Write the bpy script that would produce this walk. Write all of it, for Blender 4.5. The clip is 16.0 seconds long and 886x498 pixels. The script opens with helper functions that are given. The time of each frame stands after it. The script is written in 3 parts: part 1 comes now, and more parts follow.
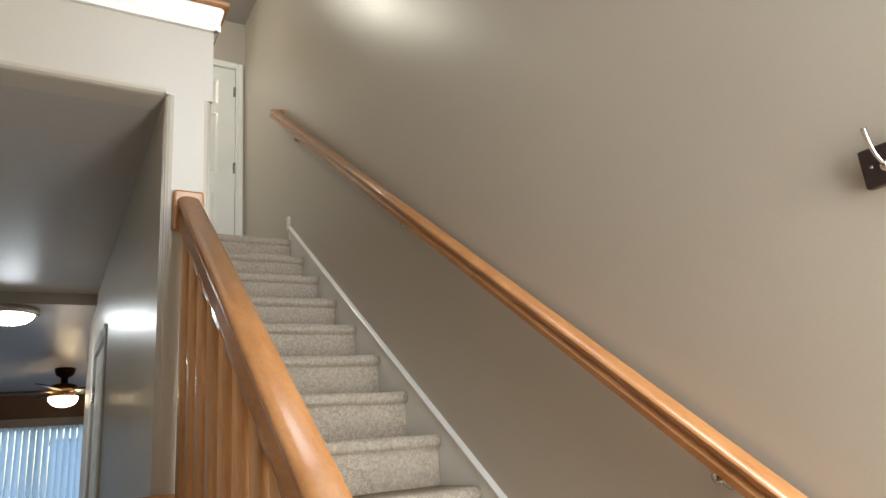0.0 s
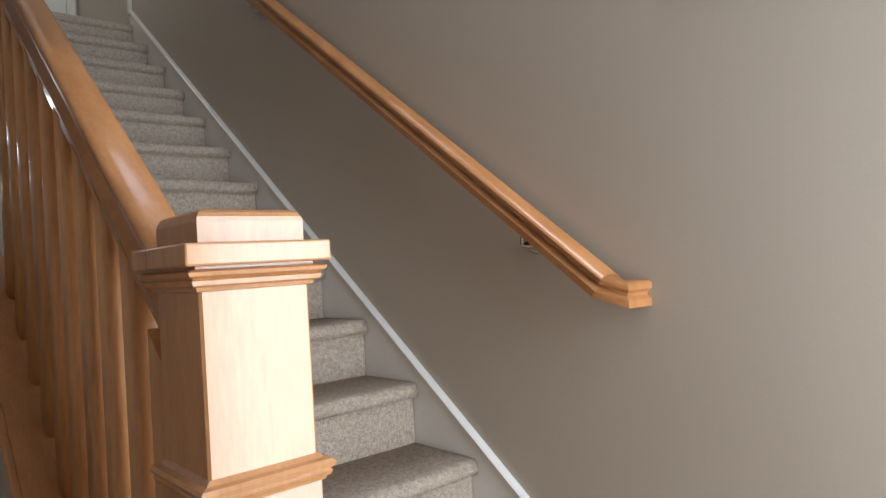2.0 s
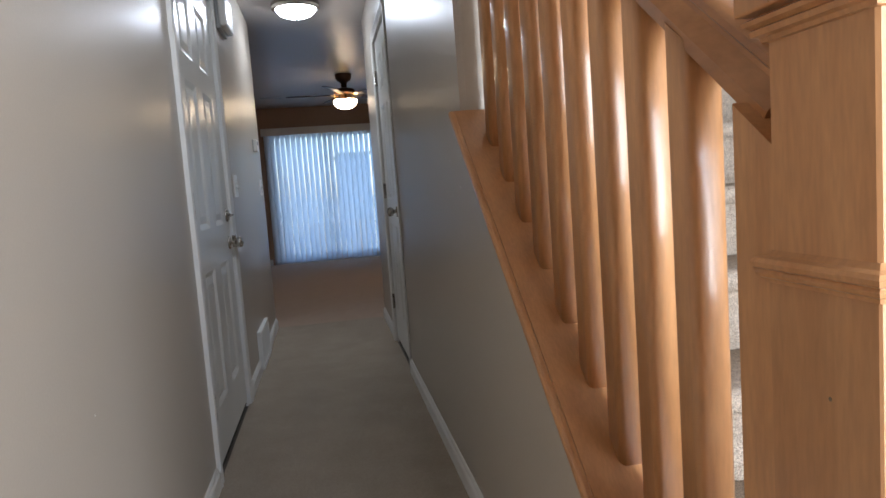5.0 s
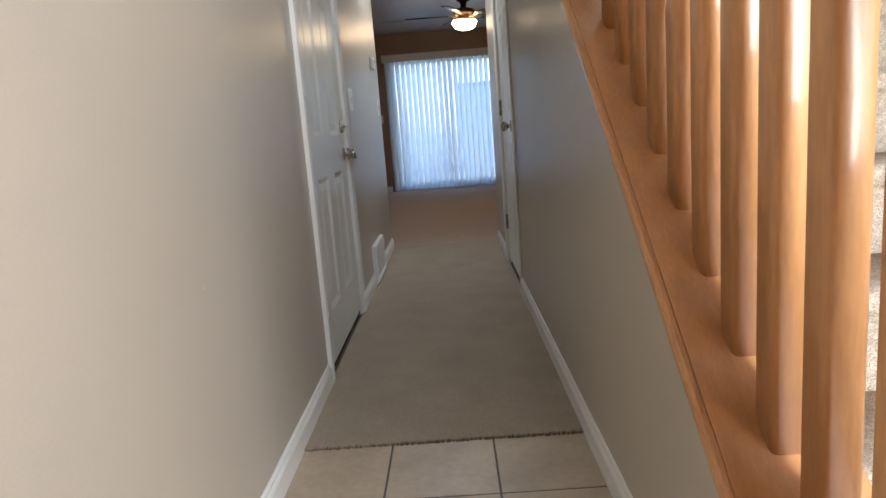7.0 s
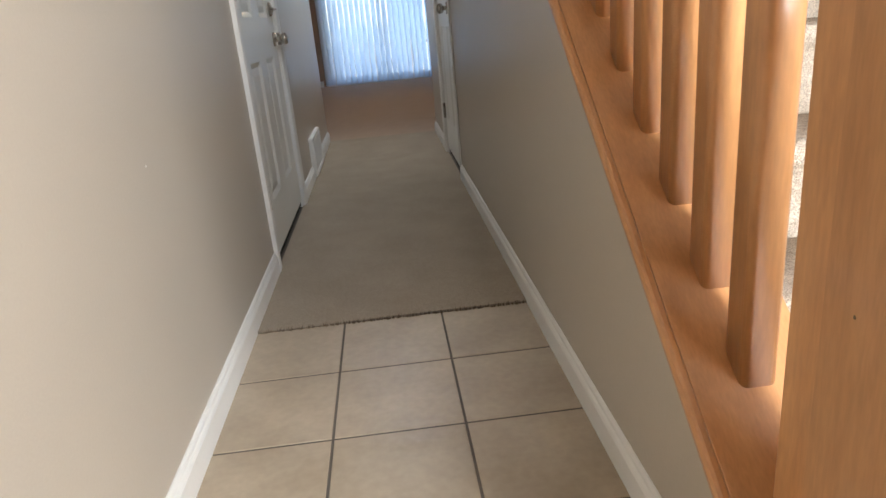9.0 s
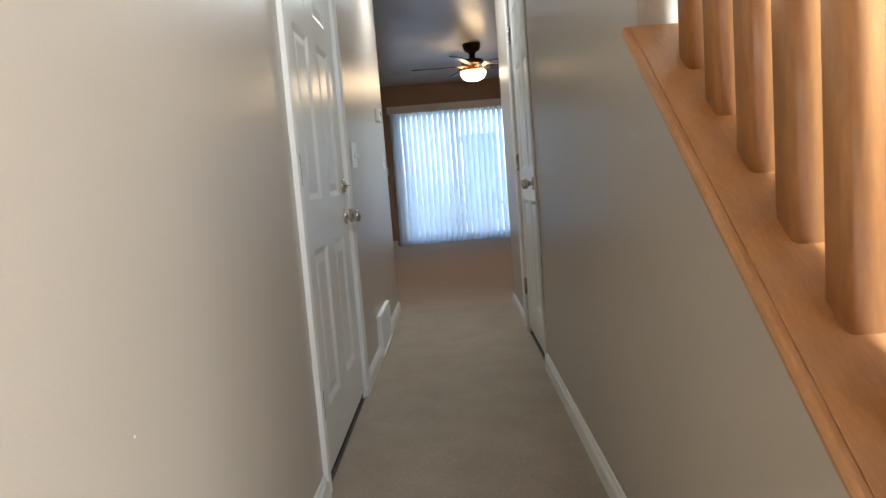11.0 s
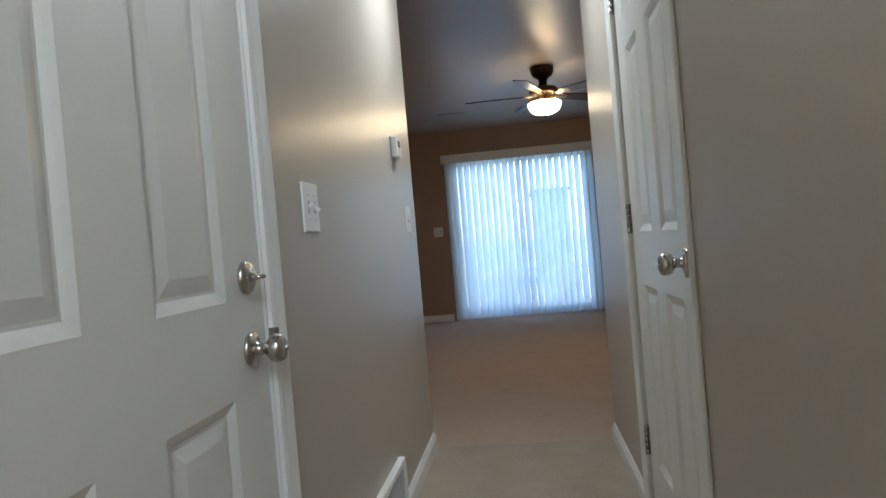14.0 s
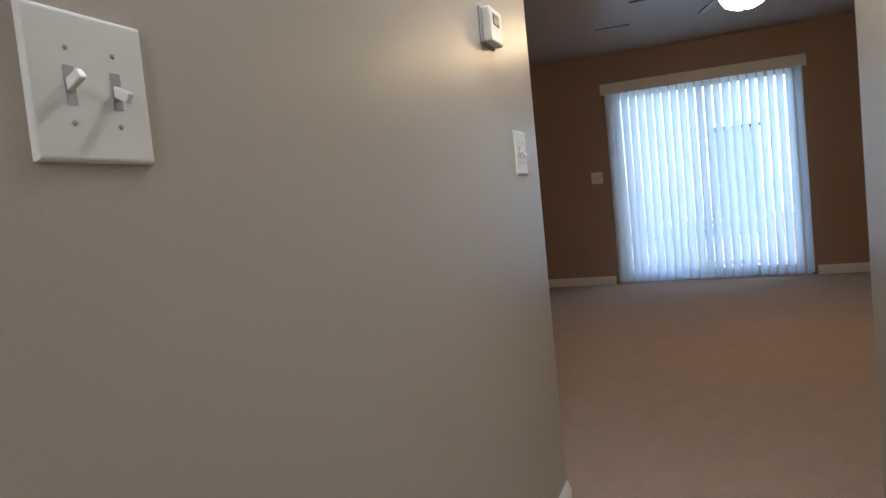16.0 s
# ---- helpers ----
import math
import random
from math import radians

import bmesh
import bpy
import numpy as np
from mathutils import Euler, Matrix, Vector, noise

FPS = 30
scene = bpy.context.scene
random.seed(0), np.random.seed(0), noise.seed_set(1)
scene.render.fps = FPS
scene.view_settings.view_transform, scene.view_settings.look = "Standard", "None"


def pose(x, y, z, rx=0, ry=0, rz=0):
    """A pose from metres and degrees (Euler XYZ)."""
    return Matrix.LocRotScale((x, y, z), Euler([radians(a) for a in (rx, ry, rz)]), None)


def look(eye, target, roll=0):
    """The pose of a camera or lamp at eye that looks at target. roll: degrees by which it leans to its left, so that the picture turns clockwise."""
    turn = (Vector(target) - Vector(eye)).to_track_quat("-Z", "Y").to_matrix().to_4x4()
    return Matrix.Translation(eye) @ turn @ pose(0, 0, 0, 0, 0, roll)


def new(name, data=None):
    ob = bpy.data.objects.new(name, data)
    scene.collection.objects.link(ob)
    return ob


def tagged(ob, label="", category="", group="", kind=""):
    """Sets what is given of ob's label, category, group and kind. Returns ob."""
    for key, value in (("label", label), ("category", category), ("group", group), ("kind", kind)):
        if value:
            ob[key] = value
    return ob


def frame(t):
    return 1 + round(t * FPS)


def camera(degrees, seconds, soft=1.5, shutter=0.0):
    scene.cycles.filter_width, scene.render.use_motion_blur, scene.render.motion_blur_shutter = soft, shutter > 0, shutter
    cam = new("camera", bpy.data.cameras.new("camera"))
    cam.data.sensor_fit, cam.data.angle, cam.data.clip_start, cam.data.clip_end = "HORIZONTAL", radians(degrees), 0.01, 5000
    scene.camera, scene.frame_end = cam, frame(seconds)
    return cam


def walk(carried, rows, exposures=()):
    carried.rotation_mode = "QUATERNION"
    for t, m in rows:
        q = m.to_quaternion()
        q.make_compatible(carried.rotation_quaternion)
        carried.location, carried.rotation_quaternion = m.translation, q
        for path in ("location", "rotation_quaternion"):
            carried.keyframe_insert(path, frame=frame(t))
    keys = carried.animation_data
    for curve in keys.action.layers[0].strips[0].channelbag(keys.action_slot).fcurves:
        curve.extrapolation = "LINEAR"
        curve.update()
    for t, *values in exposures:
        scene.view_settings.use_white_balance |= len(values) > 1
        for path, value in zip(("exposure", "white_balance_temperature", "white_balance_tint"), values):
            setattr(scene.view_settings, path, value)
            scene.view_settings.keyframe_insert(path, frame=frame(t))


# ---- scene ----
cam = camera(66.9, 16.0)
EXPOSURE = [(0.0, 1.7, 6250, 5), (1.0, 1.52, 6000, 7), (2.0, 1.0, 5800, 9), (2.8, 0.95, 5800, 10), (4.0, 1.25, 5750, 10), (5.0, 1.75, 5700, 10), (8.0, 2.3, 6150, 9),
            (11.0, 2.5, 6150, 7), (12.5, 2.35, 5950, 4), (14.0, 2.5, 5750, 3), (15.0, 2.5, 6000, 6), (16.0, 2.58, 6250, 10)]
PATH = [
    (0, (0.614, -2.123, 1.34), (1.613, -0.482, 1.895), -4.8),
    (0.5, (0.658, -2.129, 1.299), (1.749, -0.501, 1.699), -4.3),
    (1, (0.653, -2.148, 1.278), (1.854, -0.565, 1.507), -4.3),
    (1.5, (0.649, -2.162, 1.228), (1.946, -0.645, 1.352), -3.4),
    (2, (0.634, -2.204, 1.189), (1.957, -0.705, 1.221), -3.4),
    (2.5, (0.613, -2.197, 1.146), (1.904, -0.67, 1.113), -3.0),
    (3, (0.565, -2.157, 1.094), (1.779, -0.571, 1.008), -3.2),
    (3.5, (0.514, -2.099, 1.068), (1.58, -0.412, 0.928), -3.2),
    (4, (0.471, -2.05, 1.061), (1.345, -0.261, 0.875), -3.7),
    (4.5, (0.47, -2.007, 1.059), (1.096, -0.118, 0.865), -4.1),
    (5, (0.485, -1.967, 1.061), (0.814, -0.003, 0.871), -4.2),
    (5.2, (0.53, -1.918, 1.051), (0.713, 0.066, 0.872), -4.3),
    (7.3, (0.521, -1.924, 0.932), (0.478, 0.029, 0.505), -4.4),
    (7.4, (0.506, -1.931, 0.926), (0.494, 0.016, 0.471), -4.0),
    (7.5, (0.516, -1.929, 0.915), (0.516, 0.013, 0.436), -4.4),
    (8, (0.506, -1.96, 0.885), (0.605, -0.057, 0.277), -4.9),
    (8.2, (0.505, -1.968, 0.877), (0.628, -0.087, 0.21), -5.2),
    (10.3, (0.453, -1.821, 0.939), (0.555, 0.122, 0.475), -4.8),
    (10.5, (0.45, -1.727, 0.943), (0.515, 0.234, 0.556), -5.1),
    (11, (0.475, -1.491, 0.989), (0.434, 0.498, 0.78), -4.5),
    (11.5, (0.498, -1.255, 1.025), (0.391, 0.74, 0.944), -3.8),
    (12, (0.492, -0.959, 1.042), (0.36, 1.036, 1.029), -3.8),
    (12.5, (0.491, -0.669, 1.041), (0.34, 1.326, 1.06), -4.2),
    (13, (0.506, -0.396, 1.049), (0.327, 1.596, 1.055), -4.4),
    (13.5, (0.504, -0.077, 1.039), (0.305, 1.913, 1.027), -4.5),
    (14, (0.513, 0.262, 1.026), (0.279, 2.249, 1.004), -4.9),
    (14.5, (0.496, 0.61, 1.027), (0.226, 2.591, 0.994), -5.3),
    (15, (0.478, 0.906, 1.028), (0.128, 2.874, 0.984), -4.6),
    (15.5, (0.485, 1.196, 1.03), (0.017, 3.138, 0.95), -5.1),
    (16, (0.464, 1.449, 1.013), (-0.256, 3.311, 0.887), -5.7),
]
walk(cam, [(t, look(*row)) for t, *row in PATH], exposures=EXPOSURE)

# ---- plan, metres ----
W = 0.885            # hall: left wall x = 0, wall under the stairs x = W
WR = 1.03            # stair side of that wall
S = 1.955            # stair wall
YF, YW, YE, YB = -2.8, -0.055, 3.55, 8.72   # front wall, edge of the upper floor, end of the hall, back wall
ZC, ZC2, Z2, ZU, ZR = 2.485, 2.41, 2.70, 2.783, 5.12    # hall ceiling, rear ceiling, upper floor, landing curb, roof ceiling
RISE, RUN, NOSE1 = 0.189, 0.252, -1.325       # stairs; NOSE1: y of the first nosing
SLOPE = RISE / RUN
LD0, LD1 = 0.60, 1.54                    # left door
RD0, RD1 = 1.803, 2.615                      # door under the stairs
SX0, SX1, SZ = -0.36, 1.44, 2.075           # sliding door


def nose_z(y):
    return 0.230 + (y - NOSE1) * SLOPE


# ---- world and lights ----
world = bpy.data.worlds.new("sky")
scene.world = world
world.use_nodes = True
wn = world.node_tree.nodes
sky = wn.new("ShaderNodeTexSky")
sky.sky_type, sky.sun_disc = "NISHITA", False
sky.sun_elevation, sky.sun_rotation = radians(48), radians(90)
world.node_tree.links.new(sky.outputs[0], wn["Background"].inputs[0])
wn["Background"].inputs[1].default_value = 0.15

sun = new("sun", bpy.data.lights.new("sun", "SUN"))
sun.data.energy, sun.data.angle, sun.data.color = 2.0, radians(0.5), (1, 0.95, 0.88)
sun.matrix_world = look((0, 0, 0), (-0.67, 0.0, -0.74))


def window_light(name, x, y, z, width, height, yaw, power, colour):
    lamp = new(name, bpy.data.lights.new(name, "AREA"))
    lamp.data.shape, lamp.data.size, lamp.data.size_y = "RECTANGLE", width, height
    lamp.data.energy, lamp.data.color = power, colour
    lamp.matrix_world = look((x, y, z), (x + math.sin(radians(yaw)), y + math.cos(radians(yaw)), z))
    return lamp


window_light("window_daylight", 1.375, YF - 0.03, 3.575, 0.85, 1.65, 0, 15, (0.97, 0.98, 1.0))
window_light("entry_daylight", 1.66, YF - 0.03, 1.15, 0.52, 1.8, 0, 20.5, (1.0, 0.98, 0.93))


# ---- materials ----
def material(name, colour, rough=0.5, metal=0.0, spots=None, scale=6.0, fine=90.0, bump=0.1, amount=0.12, stretch=(1, 1, 1),
             coat=0.0, spec=0.5, fine_amount=0.06, random_amount=0.0, bump_dist=0.002):
    m = bpy.data.materials.new(name)
    m.use_nodes = True
    t, b = m.node_tree, m.node_tree.nodes["Principled BSDF"]
    n, l = t.nodes.new, t.links.new
    b.inputs["Metallic"].default_value = metal
    b.inputs["Specular IOR Level"].default_value = spec
    b.inputs["Coat Weight"].default_value = coat
    b.inputs["Coat Roughness"].default_value = 0.12
    co = n("ShaderNodeTexCoord")
    mp = n("ShaderNodeMapping")
    mp.inputs["Scale"].default_value = stretch
    l(co.outputs["Object"], mp.inputs[0])
    big, small = n("ShaderNodeTexNoise"), n("ShaderNodeTexNoise")
    for tex, sc, det in ((big, scale, 4.0), (small, fine, 3.0)):
        tex.inputs["Scale"].default_value, tex.inputs["Detail"].default_value = sc, det
        l(mp.outputs[0], tex.inputs["Vector"])
    ramp = n("ShaderNodeValToRGB")
    other = spots or [c * (1 - 2 * amount) for c in colour]
    ramp.color_ramp.elements[0].color, ramp.color_ramp.elements[1].color = (*other, 1), (*colour, 1)
    ramp.color_ramp.elements[0].position, ramp.color_ramp.elements[1].position = 0.3, 0.7
    l(big.outputs[0], ramp.inputs[0])
    hsv = n("ShaderNodeHueSaturation")
    val = n("ShaderNodeMapRange")
    val.inputs[1].default_value, val.inputs[2].default_value = 0.3, 0.7
    val.inputs[3].default_value, val.inputs[4].default_value = 1 - fine_amount, 1 + fine_amount
    l(small.outputs[0], val.inputs[0])
    last = val.outputs[0]
    if random_amount:
        info, spread, mul = n("ShaderNodeObjectInfo"), n("ShaderNodeMapRange"), n("ShaderNodeMath")
        spread.inputs[3].default_value, spread.inputs[4].default_value = 1 - random_amount, 1 + random_amount
        mul.operation = "MULTIPLY"
        l(info.outputs["Random"], spread.inputs[0]), l(spread.outputs[0], mul.inputs[0]), l(last, mul.inputs[1])
        last = mul.outputs[0]
    l(ramp.outputs[0], hsv.inputs["Color"]), l(last, hsv.inputs["Value"])
    l(hsv.outputs[0], b.inputs["Base Color"])
    rr = n("ShaderNodeMapRange")
    rr.inputs[3].default_value, rr.inputs[4].default_value = max(0.02, rough - 0.06), min(1, rough + 0.06)
    l(big.outputs[0], rr.inputs[0]), l(rr.outputs[0], b.inputs["Roughness"])
    bp = n("ShaderNodeBump")
    bp.inputs["Strength"].default_value, bp.inputs["Distance"].default_value = bump, bump_dist
    l(small.outputs[0], bp.inputs["Height"]), l(bp.outputs[0], b.inputs["Normal"])
    return m


def glowing(name, colour, strength):
    m = bpy.data.materials.new(name)
    m.use_nodes = True
    b = m.node_tree.nodes["Principled BSDF"]
    b.inputs["Base Color"].default_value = (0.9, 0.9, 0.88, 1)
    b.inputs["Emission Color"].default_value, b.inputs["Emission Strength"].default_value = (*colour, 1), strength
    b.inputs["Roughness"].default_value = 0.25
    return m


WALL = material("beige_wall_paint", (0.465, 0.413, 0.346), 0.34, amount=0.02, scale=1.6, fine=160, bump=0.22, fine_amount=0.015, bump_dist=0.0012)
TAN = material("brown_wall_paint", (0.37, 0.24, 0.165), 0.50, amount=0.03, scale=1.6, fine=160, bump=0.2, fine_amount=0.015, bump_dist=0.0012)
CEIL = material("ceiling_paint", (0.41, 0.375, 0.34), 0.40, amount=0.02, scale=1.5, fine=120, bump=0.25, fine_amount=0.02, bump_dist=0.0015)
TRIM = material("white_trim_paint", (0.80, 0.79, 0.76), 0.32, amount=0.03, scale=5, fine=60, bump=0.05, fine_amount=0.01)
DOOR = material("white_door_paint", (0.78, 0.78, 0.74), 0.30, amount=0.03, scale=3, fine=140, bump=0.06, fine_amount=0.012)
WOOD = material("honey_maple", (0.55, 0.285, 0.120), 0.30, spots=(0.45, 0.215, 0.083), scale=4, fine=34, bump=0.06, stretch=(5, 5, 0.8), coat=0.35, fine_amount=0.09, random_amount=0.08)
# rail copy of WOOD along y, colour darkened for the dim ceiling it mirrors
WOODX = material("shaded_maple_rail", (0.44, 0.208, 0.078), 0.34, spots=(0.33, 0.14, 0.047), scale=4, fine=34, bump=0.06, stretch=(7, 0.7, 3), coat=0.25, fine_amount=0.09)
WOODC = material("honey_maple_cap", (0.52, 0.262, 0.108), 0.32, spots=(0.42, 0.20, 0.078), scale=4, fine=34, bump=0.06, stretch=(7, 0.7, 3), coat=0.25, fine_amount=0.08)
CARPET = material("beige_carpet", (0.425, 0.358, 0.278), 0.95, spots=(0.372, 0.312, 0.240), scale=5, fine=330, bump=0.9, fine_amount=0.22, spec=0.1, bump_dist=0.006)
LIVCARPET = material("reddish_tan_carpet", (0.48, 0.365, 0.277), 0.95, spots=(0.448, 0.338, 0.254), scale=7, fine=330, bump=0.9, fine_amount=0.22, spec=0.1, bump_dist=0.006)
FRAY = material("frayed_carpet_edge", (0.20, 0.15, 0.10), 0.95, fine=300, bump=0.5)
STAIRCARPET = material("speckled_stair_carpet", (0.64, 0.555, 0.455), 0.95, spots=(0.45, 0.37, 0.295), scale=75, fine=300, bump=1.0, fine_amount=0.28, spec=0.1, bump_dist=0.008)
TILE = material("sand_tile_glaze", (0.44, 0.36, 0.262), 0.36, spots=(0.34, 0.27, 0.19), scale=5, fine=45, bump=0.1, fine_amount=0.06, random_amount=0.05)
GROUT = material("grey_grout", (0.13, 0.11, 0.09), 0.9, fine=200, bump=0.4)
NICKEL = material("brushed_nickel", (0.52, 0.49, 0.45), 0.26, metal=1.0, amount=0.06, fine=200, bump=0.04)
STEEL = material("chrome_hook", (0.75, 0.75, 0.76), 0.12, metal=1.0, amount=0.03, bump=0.01)
DARKWOOD = material("espresso_wood", (0.035, 0.016, 0.014), 0.3, amount=0.2, scale=8, fine=60, bump=0.05, stretch=(1, 1, 6))
BRONZE = material("bronze_metal", (0.07, 0.04, 0.025), 0.35, metal=0.8, amount=0.15, bump=0.05)
BRASS = material("aged_brass", (0.62, 0.42, 0.20), 0.28, metal=1.0, amount=0.1, bump=0.03)
BLADE = material("dark_fan_blade", (0.045, 0.028, 0.02), 0.4, amount=0.2, scale=10, fine=70, bump=0.05)
PLASTIC = material("white_plastic", (0.80, 0.79, 0.75), 0.35, amount=0.01, fine=150, bump=0.02, fine_amount=0.01)
# flat black in place of shade, under and behind the doors
BLACK = material("shade_black", (0.01, 0.01, 0.01), 0.9)
DIM = material("grey_louvre", (0.42, 0.43, 0.43), 0.5)
SIDING = material("blue_grey_siding", (0.50, 0.58, 0.70), 0.7, amount=0.05, bump=0.1)
ROOF = material("grey_shingle", (0.12, 0.11, 0.11), 0.9, amount=0.2, bump=0.3)
# paler than a lawn: the overexposed glare outside is put into the colour
GRASS = material("glare_pale_ground", (0.27, 0.29, 0.27), 0.9, spots=(0.21, 0.23, 0.21), scale=2, fine=60, bump=0.6)
DECK = material("deck_boards", (0.34, 0.29, 0.23), 0.7, amount=0.1, stretch=(1, 8, 1))
GLOBE = glowing("lit_dome_glass", (0.96, 0.98, 1.0), 14.0)
LANDING = glowing("lit_landing_glass", (1.0, 0.91, 0.75), 26.0)
BOWL = glowing("lit_fan_bowl", (1.0, 0.72, 0.42), 8.5)

VANE = bpy.data.materials.new("translucent_vane")
VANE.use_nodes = True
vn, vl = VANE.node_tree.nodes, VANE.node_tree.links
vb, vt, vm = vn["Principled BSDF"], vn.new("ShaderNodeBsdfTranslucent"), vn.new("ShaderNodeMixShader")
vb.inputs["Base Color"].default_value, vb.inputs["Roughness"].default_value = (0.74, 0.79, 0.86, 1), 0.5
vt.inputs["Color"].default_value = (0.80, 0.91, 1.0, 1)
vm.inputs[0].default_value = 0.72
vl.new(vb.outputs[0], vm.inputs[1]), vl.new(vt.outputs[0], vm.inputs[2]), vl.new(vm.outputs[0], vn["Material Output"].inputs[0])

GLASS = bpy.data.materials.new("window_glass")
GLASS.use_nodes = True
gb = GLASS.node_tree.nodes["Principled BSDF"]
gb.inputs["Transmission Weight"].default_value, gb.inputs["Roughness"].default_value, gb.inputs["IOR"].default_value = 1.0, 0.0, 1.1


# ---- mesh helpers ----
def box(bm, x0, x1, y0, y1, z0, z1, bevel=0.0, segments=1):
    made = bmesh.ops.create_cube(bm, size=1.0)["verts"]
    for v in made:
        v.co = ((x0 + x1) / 2 + v.co.x * (x1 - x0), (y0 + y1) / 2 + v.co.y * (y1 - y0), (z0 + z1) / 2 + v.co.z * (z1 - z0))
    if bevel:
        edges = list({e for v in made for e in v.link_edges})
        bmesh.ops.bevel(bm, geom=edges, offset=bevel, segments=segments, profile=0.5, affect="EDGES")
    return bm


def boxes(*rows, bevel=0.0):
    bm = bmesh.new()
    for row in rows:
        box(bm, *row, bevel=bevel)
    return bm


def prism(bm, profile, start, end, side, up):
    """Sweep a profile of (a, b) points, a along side and b along up, from start to end."""
    side, up = Vector(side), Vector(up)
    rings = [[bm.verts.new(Vector(p) + side * a + up * b) for a, b in profile] for p in (start, end)]
    n = len(profile)
    for i in range(n):
        bm.faces.new((rings[0][i], rings[0][(i + 1) % n], rings[1][(i + 1) % n], rings[1][i]))
    bm.faces.new(rings[0][::-1])
    bm.faces.new(rings[1])
    bmesh.ops.recalc_face_normals(bm, faces=bm.faces)
    return bm


def round_top(bm, up):
    """Shade the rounded upper faces of a swept rail smooth."""
    bm.normal_update()
    for f in bm.faces:
        f.smooth = f.normal.dot(Vector(up)) > 0.25
    return bm


def lathe(bm, profile, steps=28, m=Matrix()):
    """Turn (radius, height) points about z, then move by m."""
    rings = []
    for r, h in profile:
        rings.append([bm.verts.new(m @ Vector((max(r, 1e-4) * math.cos(2 * math.pi * k / steps), max(r, 1e-4) * math.sin(2 * math.pi * k / steps), h))) for k in range(steps)])
    for a, b in zip(rings, rings[1:]):
        for k in range(steps):
            f = bm.faces.new((a[k], a[(k + 1) % steps], b[(k + 1) % steps], b[k]))
            f.smooth = True
    bmesh.ops.recalc_face_normals(bm, faces=bm.faces)
    return bm


def part(name, bm, mat, parent=None, label=""):
    me = bpy.data.meshes.new(name)
    bm.to_mesh(me)
    bm.free()
    me.materials.append(mat)
    ob = new(name, me)
    ob.parent = parent
    return tagged(ob, label)


def setting(name, bm, mat, label="", category=""):
    return tagged(part(name, bm, mat), label, category, kind="structure")


def thing(name, place, label, category, group=""):
    ob = new(name)
    ob.matrix_world = place if isinstance(place, Matrix) else Matrix.Translation(place)
    ob.empty_display_size = 0.1
    return tagged(ob, label, category, group)


# ---- shell ----
setting("wall_left", boxes((-0.12, 0, YF, LD0 - 0.02, 0, ZR), (-0.12, 0, LD1 + 0.02, YE, 0, ZR), (-0.12, 0, LD0 - 0.02, LD1 + 0.02, 2.05, ZR)), WALL, "smooth beige painted hall wall", "wall")
setting("wall_stair", boxes((S, S + 0.12, YF, YE, 0, ZR)), WALL, "tall beige painted wall beside the stairs", "wall")
setting("wall_front", boxes((-0.12, S + 0.12, YF - 0.12, YF, 4.4, ZR), (-0.12, 1.40, YF - 0.12, YF, 0, 2.05), (-0.12, 0.95, YF - 0.12, YF, 2.05, 4.4), (1.80, S + 0.12, YF - 0.12, YF, 2.05, 4.4),
                            (1.92, S + 0.12, YF - 0.12, YF, 0, 2.05), (0.95, 1.80, YF - 0.12, YF, 2.05, 2.75), (1.40, 1.92, YF - 0.12, YF, 0, 0.25)), WALL, "beige painted front wall of the entry", "wall")
zc = lambda y: 1.2946 + 0.785 * y      # underside of the sloping cap


def rounded_corner(bm, test, size=0.026):
    bmesh.ops.bevel(bm, geom=[e for e in bm.edges if test((e.verts[0].co + e.verts[1].co) / 2, (e.verts[0].co - e.verts[1].co))], offset=size, segments=4, profile=0.5, affect="EDGES")
    return bm


bm = prism(bmesh.new(), [(-1.387, 0.0), (RD0 - 0.02, 0.0), (RD0 - 0.02, ZU), (YW + 0.12, ZU), (YW + 0.12, ZC), (YW, ZC), (YW, zc(YW)), (-1.387, zc(-1.387))], (W, 0, 0), (WR, 0, 0), (0, 1, 0), (0, 0, 1))
rounded_corner(bm, lambda c, d: abs(c.y - YW) < 0.01 and abs(d.z) > 0.5)
box(bm, W, WR, RD1 + 0.02, YE, 0, ZU), box(bm, W, WR, RD0 - 0.02, RD1 + 0.02, 2.05, ZU)
setting("wall_right", bm, WALL, "beige painted wall between hall and stairs", "wall")
bm = box(bmesh.new(), 0, W, YW, YW + 0.12, ZC, ZU)
rounded_corner(bm, lambda c, d: c.y < YW + 0.01 and c.z < ZC + 0.01 and abs(d.x) > 0.5)
box(bm, W, WR, YW, YW + 0.12, ZC, ZU)
setting("wall_header", bm, WALL, "beige rounded header of the hall opening", "wall")
setting("wall_upper_far", boxes((0, 1.14, 3.2, 3.32, Z2, ZR), (1.90, S, 3.2, 3.32, Z2, ZR), (1.14, 1.90, 3.2, 3.32, Z2 + 1.955, ZR)), WALL, "beige wall at the top landing", "wall")
setting("wall_hall_end_right", boxes((WR, S, YE - 0.12, YE, 0, Z2)), WALL, "beige wall closing the stair cupboard", "wall")
setting("wall_living_front", boxes((-3.2, -0.12, YE - 0.12, YE, 0, ZC2)), TAN, "brown painted wall of the living room", "wall")
setting("wall_living_left", boxes((-3.32, -3.2, YE - 0.12, YB + 0.15, 0, ZC2)), TAN, "brown painted wall of the living room", "wall")
setting("wall_living_right", boxes((S, S + 0.12, YE, YB + 0.15, 0, ZC2)), TAN, "brown painted wall of the living room", "wall")
